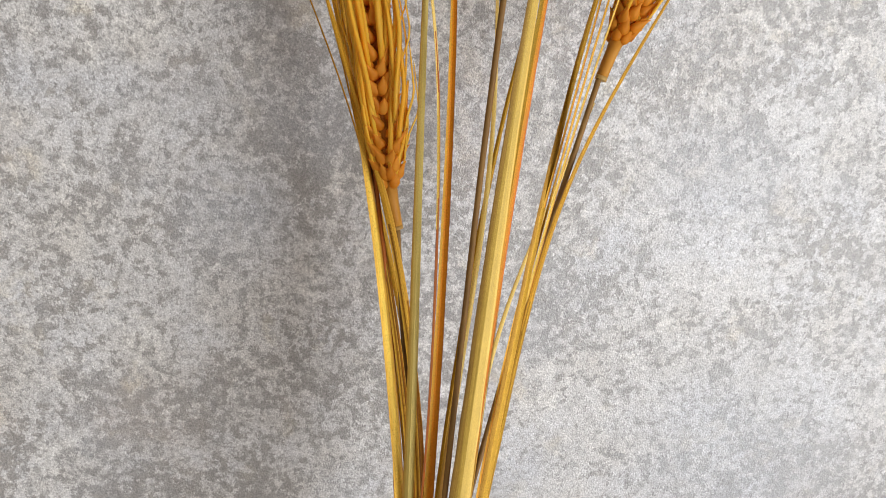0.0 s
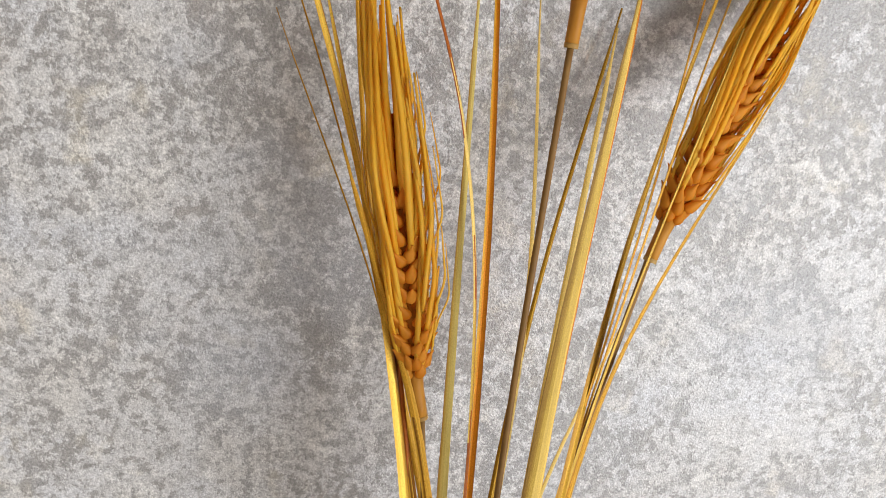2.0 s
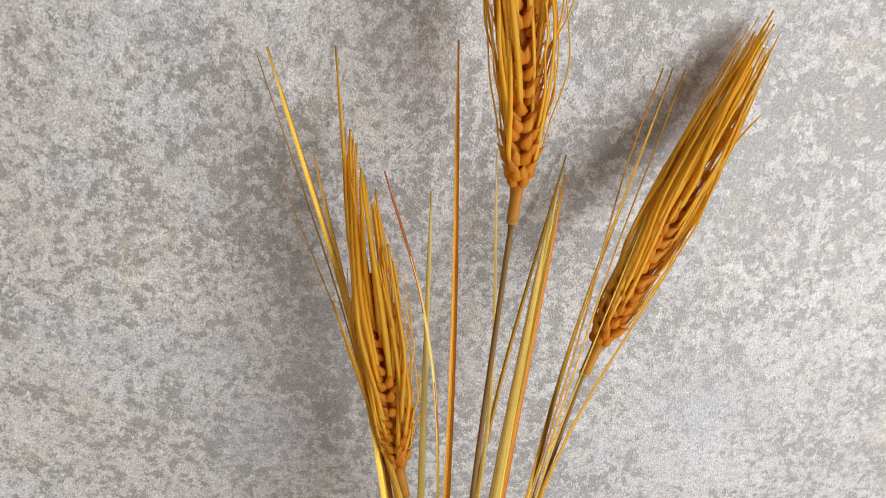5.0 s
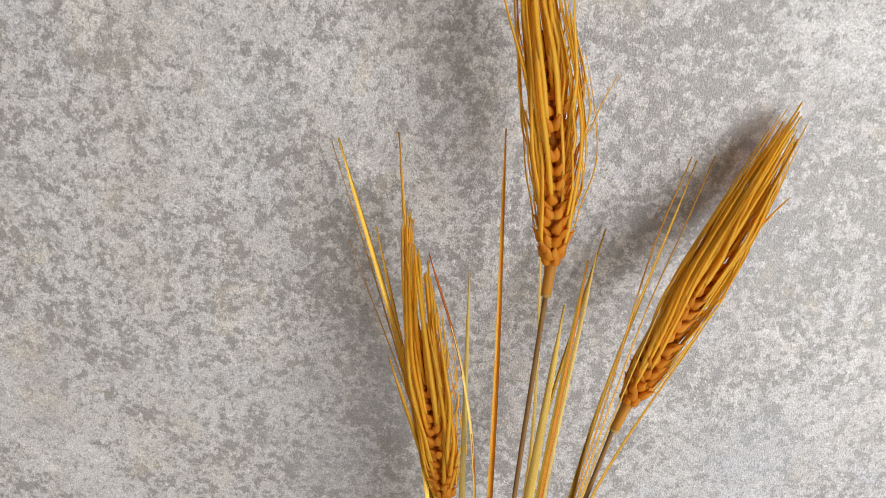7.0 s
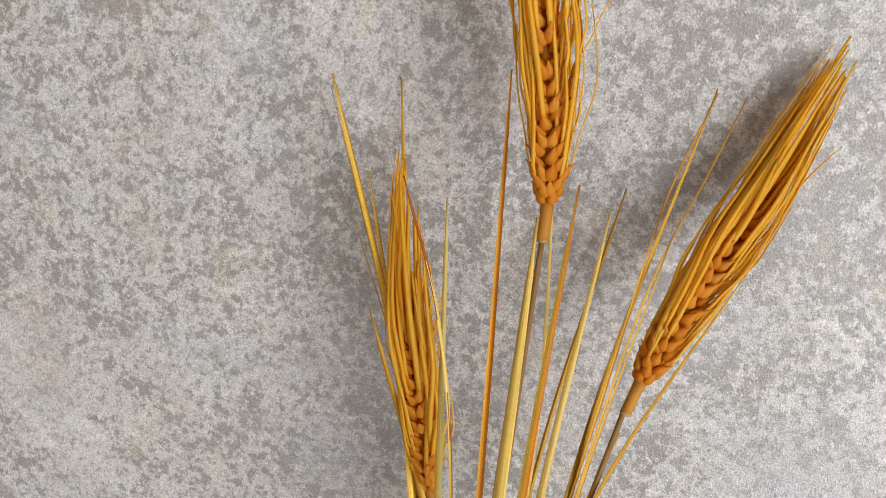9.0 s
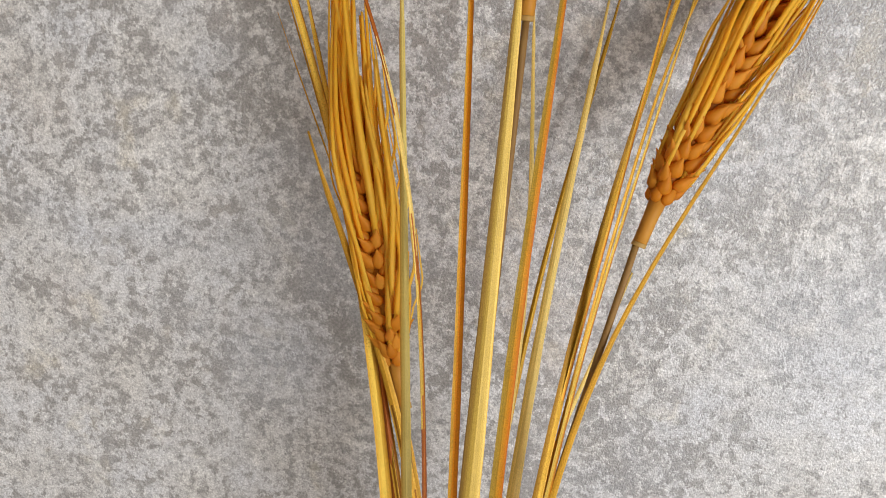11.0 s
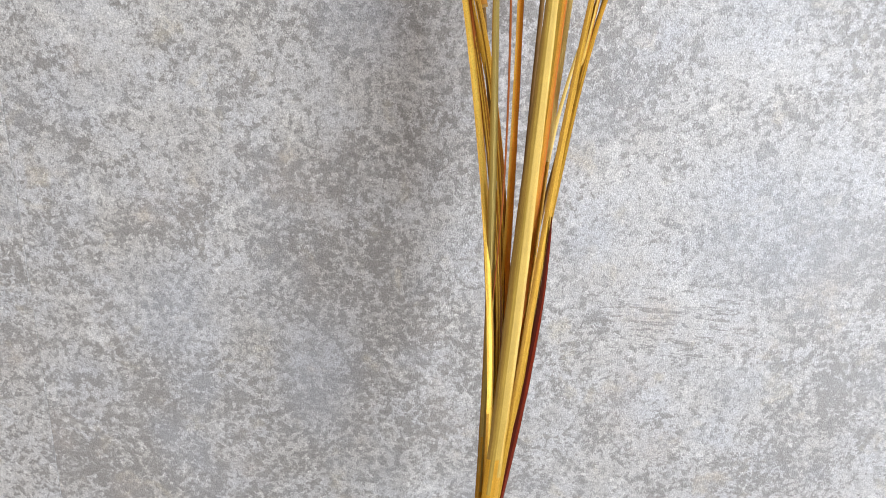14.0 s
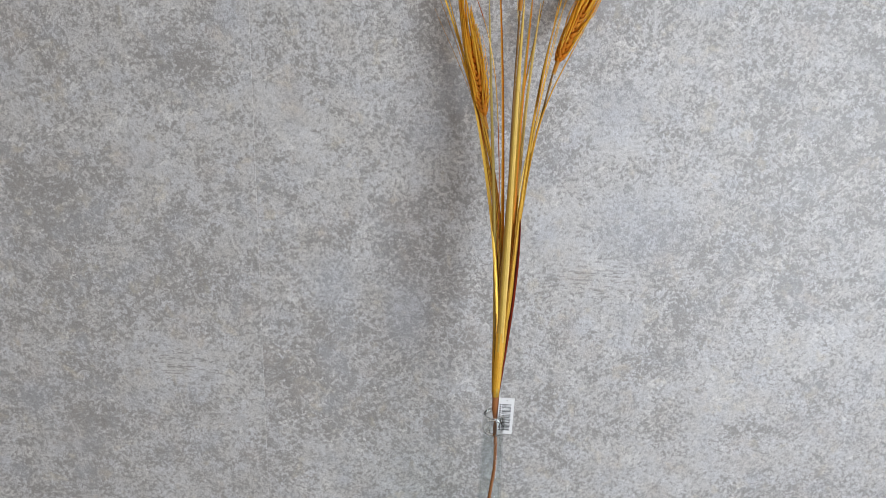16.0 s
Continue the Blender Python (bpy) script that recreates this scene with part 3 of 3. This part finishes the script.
tube("collar", glide([(0.0054, 0.186, 0.246), (0.0046, 0.186, 0.258), (0.0044, 0.186, 0.264), (0.0040, 0.186, 0.272), (0.0036, 0.186, 0.2865)], 5), lambda s: 0.0020 + 0.0014 * min(1.0, max(0.0, (s - 0.3) / 0.45)), RUST, spray, "rust-brown tape binding the leaf ends")

blade([(0.0042, 0.1862, 0.2900), (-0.0018, 0.1912, 0.3955), (-0.0156, 0.2130, 0.4960), (-0.0394, 0.2401, 0.5965), (-0.0777, 0.2616, 0.6970)], 0.0044, YELLOW, spray, "bright gold narrow leaf", turn=(43, 38), tip=0.35, bands=[(0.0, 0.15, GOLD)])
blade([(0.0043, 0.1860, 0.2900), (0.0030, 0.1998, 0.3872), (-0.0086, 0.2157, 0.4795), (-0.0316, 0.2347, 0.5717), (-0.0608, 0.2579, 0.6640)], 0.0031, YELLOW, spray, "bright gold narrow leaf with a brown foot", turn=(25, 25), tip=0.35, bands=[(0.0, 0.82, RIBBED)])
blade([(0.0039, 0.1861, 0.2900), (0.0036, 0.2013, 0.3765), (-0.0019, 0.2145, 0.4580), (-0.0187, 0.2255, 0.5395), (-0.0503, 0.2345, 0.6210)], 0.0044, RIBBED, spray, "ribbed gold and brown leaf", turn=(20, 10), bands=[(0.72, 1.1, GOLD)])
blade([(0.0040, 0.1880, 0.2900), (0.0030, 0.2060, 0.3955), (-0.0090, 0.2290, 0.4960), (-0.0391, 0.2561, 0.5965), (-0.0566, 0.2785, 0.6970)], 0.0022, GOLD, spray, "thin gold leaf", turn=(20, 0), tip=0.5)
blade([(0.0040, 0.1860, 0.2900), (0.0011, 0.2030, 0.3942), (-0.0130, 0.2213, 0.4935), (-0.0401, 0.2437, 0.5927), (-0.0821, 0.2731, 0.6920)], 0.0012, GOLD, spray, "hair-thin dull gold leaf", turn=(60, 40))
blade([(0.0039, 0.1858, 0.2900), (-0.0004, 0.2002, 0.3840), (-0.0088, 0.2211, 0.4730), (-0.0302, 0.2462, 0.5620), (-0.0732, 0.2732, 0.6510)], 0.0012, GOLD, spray, "hair-thin dull gold leaf", turn=(50, 30))
blade([(0.0045, 0.1861, 0.2900), (-0.0031, 0.1952, 0.3894), (-0.0045, 0.2011, 0.4838), (-0.0120, 0.2077, 0.5781), (-0.0220, 0.2130, 0.6300), (-0.0381, 0.2186, 0.6725)], 0.0017, RUSSET, spray,
      "narrow twisted leaf, red-brown with a gold stretch", turn=(88, 20), tip=0.42, bands=[(0.57, 0.65, AMBER), (0.65, 0.83, PALE_GOLD)])
blade([(0.0008, 0.1853, 0.2900), (-0.0028, 0.1947, 0.3882), (-0.0091, 0.2038, 0.4813), (-0.0166, 0.2119, 0.5745), (-0.0238, 0.2183, 0.6677)], 0.0038, MOSS, spray, "grey-olive broad leaf", turn=(-8, 10), bands=[(0.0, 0.14, GOLD)])
blade([(0.0047, 0.1863, 0.2900), (0.0028, 0.2043, 0.3974), (-0.0012, 0.2192, 0.4998), (-0.0071, 0.2391, 0.6021), (-0.0151, 0.2721, 0.7045)], 0.0034, ORANGE, spray, "long straight orange leaf", turn=(-4, -8), fold=-0.16, tip=0.3)
blade([(0.0039, 0.1858, 0.2900), (0.0030, 0.2019, 0.3879), (0.0071, 0.2239, 0.4808), (0.0117, 0.2499, 0.5736), (0.0047, 0.2770, 0.6665)], 0.0026, PALE_GOLD, spray, "thin pale gold leaf", turn=(-15, 20), tip=0.3)
blade([(0.0042, 0.1860, 0.2900), (0.0050, 0.2082, 0.3879), (0.0070, 0.2308, 0.4808), (0.0148, 0.2539, 0.5736), (0.0309, 0.2774, 0.6665)], 0.0022, BRONZE, spray, "thin bronze leaf", turn=(10, 0), tip=0.5)
blade([(0.0026, 0.1760, 0.2900), (0.0036, 0.1757, 0.3891), (0.0043, 0.1840, 0.4832), (0.0049, 0.1925, 0.5773), (0.0058, 0.1929, 0.6713)], 0.0073, OLIVE, spray, "broad olive-gold leaf", turn=(0, 8), fold=0.12, tip=0.16, bands=[(0.0, 0.16, GOLD)])
blade([(0.0031, 0.1862, 0.2900), (0.0077, 0.1955, 0.3904), (0.0096, 0.2020, 0.4858), (0.0112, 0.2085, 0.5813), (0.0150, 0.2177, 0.6767)], 0.0046, AMBER, spray, "broad amber-orange leaf with a red edge", turn=(5, -15), fold=0.12)
blade([(0.0029, 0.1860, 0.2900), (0.0087, 0.1948, 0.3864), (0.0123, 0.2101, 0.4778), (0.0171, 0.2329, 0.5691), (0.0264, 0.2640, 0.6605)], 0.0048, GOLD, spray, "gold leaf with a pale gold tip", turn=(4, 6), tip=0.22, bands=[(0.5, 1.1, PALE_GOLD)])
blade([(0.0047, 0.1795, 0.2900), (0.0105, 0.1850, 0.3979), (0.0177, 0.2046, 0.5008), (0.0303, 0.2289, 0.6036), (0.0523, 0.2482, 0.7065)], 0.0036, BRONZE, spray, "bronze-olive long leaf", fold=0.1, turn=(14, 22), tip=0.2)
blade([(0.0042, 0.1861, 0.2900), (0.0118, 0.2012, 0.3875), (0.0188, 0.2120, 0.4800), (0.0285, 0.2188, 0.5725), (0.0442, 0.2218, 0.6650)], 0.0024, AMBER, spray, "thin amber leaf", turn=(20, 40), tip=0.2)
blade([(0.0036, 0.1868, 0.2900), (0.0115, 0.1860, 0.3851), (0.0172, 0.2012, 0.4752), (0.0334, 0.2262, 0.5654), (0.0744, 0.2485, 0.6555)], 0.0030, GOLD, spray, "gold leaf bending aside", turn=(35, 10), tip=0.18, bands=[(0.0, 0.62, BRONZE)])
blade([(0.0048, 0.1861, 0.2900), (0.0102, 0.2036, 0.3690), (0.0126, 0.2176, 0.4430), (0.0199, 0.2280, 0.5170), (0.0397, 0.2350, 0.5910)], 0.0024, PALE_GOLD, spray, "thin pale gold leaf", turn=(-10, 20), tip=0.4)
blade([(0.0044, 0.1860, 0.2900), (0.0110, 0.1950, 0.4000), (0.0185, 0.2120, 0.5100), (0.0330, 0.2280, 0.6147), (0.0426, 0.2450, 0.6704), (0.0545, 0.2620, 0.7041)], 0.0019, ORANGE, spray, "hair-thin orange leaf", turn=(50, 60), tip=0.2)
blade([(0.0044, 0.1870, 0.2900), (0.0115, 0.1970, 0.4000), (0.0200, 0.2140, 0.5100), (0.0380, 0.2300, 0.6319), (0.0557, 0.2550, 0.6806), (0.0648, 0.2680, 0.7038)], 0.0014, GOLD, spray, "hair-thin gold leaf", turn=(30, 50))
blade([(0.0052, 0.1846, 0.2900), (0.0099, 0.1846, 0.3450), (0.0139, 0.1880, 0.3950), (0.0163, 0.1920, 0.4330), (0.0166, 0.1965, 0.4680)], 0.0054, MAROON, spray, "dark red inner leaf", turn=(30, 20), tip=0.15)
blade([(0.0040, 0.1875, 0.2900), (-0.0002, 0.1975, 0.3800), (-0.0085, 0.2120, 0.4500), (-0.0180, 0.2230, 0.5150), (-0.0290, 0.2320, 0.5700)], 0.0030, RUSSET, spray, "red-brown inner leaf", turn=(-15, 10), tip=0.3)

STEMS = "thin brown wrapped stem"
tube("stem", glide([(0.0041, 0.1857, 0.2900), (0.0052, 0.1943, 0.3847), (0.0045, 0.2075, 0.4745), (0.0042, 0.2222, 0.5643), (0.0054, 0.2362, 0.6580)], 8), 0.00095, BARK, spray, STEMS)
tube("stem", glide([(0.0041, 0.1859, 0.2900), (0.0048, 0.1960, 0.3710), (0.0118, 0.2076, 0.4470), (0.0240, 0.2206, 0.5230), (0.0402, 0.2352, 0.6015)], 8), 0.00095, BARK, spray, STEMS)
tube("stem", glide([(0.0042, 0.1860, 0.2900), (0.0023, 0.1978, 0.3576), (-0.0019, 0.2090, 0.4203), (-0.0088, 0.2198, 0.4829), (-0.0190, 0.2304, 0.5480)], 8), 0.00095, BARK, spray, STEMS)

ear(spray, [(-0.0223, 0.231, 0.558), (-0.0312, 0.234, 0.5996), (-0.0377, 0.240, 0.6284), (-0.0434, 0.252, 0.6578), (-0.0456, 0.260, 0.6785)], 0.074, 8, 3, (-0.001, 0.0, 0.0), 0.124, 0.0075,
    (-0.0187, 0.2302, 0.5455), "honey-gold ear with long straight awns", 0.9, 0.4, 0.001)
ear(spray, [(0.0056, 0.2365, 0.666), (0.0020, 0.237, 0.698), (-0.0048, 0.239, 0.7315), (-0.0136, 0.242, 0.762), (-0.0205, 0.248, 0.800)], 0.082, 4, 11, (0.003, 0.0, 0.0), 0.130, 0.016,
    (0.0054, 0.2354, 0.654), "honey-gold ear with spreading awns", 0.5, 0.32, 0.0035)
ear(spray, [(0.0436, 0.237, 0.610), (0.0522, 0.243, 0.6306), (0.0647, 0.253, 0.6563), (0.0757, 0.262, 0.6781), (0.096, 0.2765, 0.7265)], 0.082, -6, 23, (0.0, 0.0, 0.0), 0.133, 0.013,
    (0.0404, 0.235, 0.599), "honey-gold ear leaning towards the wall", 0.4, 0.1, 0.0015)

# ---- price tag ----
tag = tagged(new("price_tag"), "small white card price tag with a barcode", "tag")
tag.matrix_world = pose(0.0143, 0.1815, 0.2663, -6, 1.5, 0)
TW, TH = 0.0156, 0.0385


def card(w, h, hole_x, hole_z, hole_r, thick):
    """A card with a punched hole."""
    outer = []
    n = 24
    for k in range(n):
        a = 2 * math.pi * (k + 0.5) / n
        c, s = math.cos(a), math.sin(a)
        # where the ray from the hole leaves the card
        t = min(((w / 2 - hole_x) / c if c > 0 else (-w / 2 - hole_x) / c), ((h / 2 - hole_z) / s if s > 0 else (-h / 2 - hole_z) / s))
        outer.append((hole_x + t * c, hole_z + t * s))
    for cx, cz in ((-1, -1), (-1, 1), (1, -1), (1, 1)):
        k = min(range(n), key=lambda i: (outer[i][0] - cx * w / 2) ** 2 + (outer[i][1] - cz * h / 2) ** 2)
        outer[k] = (cx * w / 2, cz * h / 2)
    inner = [(hole_x + hole_r * math.cos(2 * math.pi * (k + 0.5) / n), hole_z + hole_r * math.sin(2 * math.pi * (k + 0.5) / n)) for k in range(n)]
    v = [Vector((x, y, z)) for y in (-thick / 2, thick / 2) for ring in (outer, inner) for x, z in ring]
    f = []
    for k in range(n):
        j = (k + 1) % n
        f += [(k, j, n + j, n + k), (2 * n + j, 2 * n + k, 3 * n + k, 3 * n + j), (j, k, 2 * n + k, 2 * n + j), (n + k, n + j, 3 * n + j, 3 * n + k)]
    return v, f


part("card", *card(TW, TH, 0.0005, 0.0165, 0.0008, 0.0004), tag_white, tag, smooth=False)
rng = random.Random(5)
z = 0.0125
while z > -0.0150:
    bar = rng.choice((0.0003, 0.0003, 0.0006, 0.0009))
    box("barcode_bar", (-0.0042, -0.00034, z - bar), (0.0050, -0.0002, z), ink, tag)
    z -= bar + rng.choice((0.0003, 0.0003, 0.0006, 0.0008))
for k in range(13):
    zz = 0.0125 - k * 0.00215
    box("print_bar", (-0.0066, -0.00034, zz - 0.0014), (-0.0051, -0.0002, zz), ink, tag)
tube("string", glide([(0.0005, 0.0004, 0.0165), (-0.003, 0.001, 0.0185), (-0.0085, 0.002, 0.0175), (-0.0120, 0.004, 0.0165)], 6), 0.00028, tag_white, tag, "thin clear tag loop", 6)
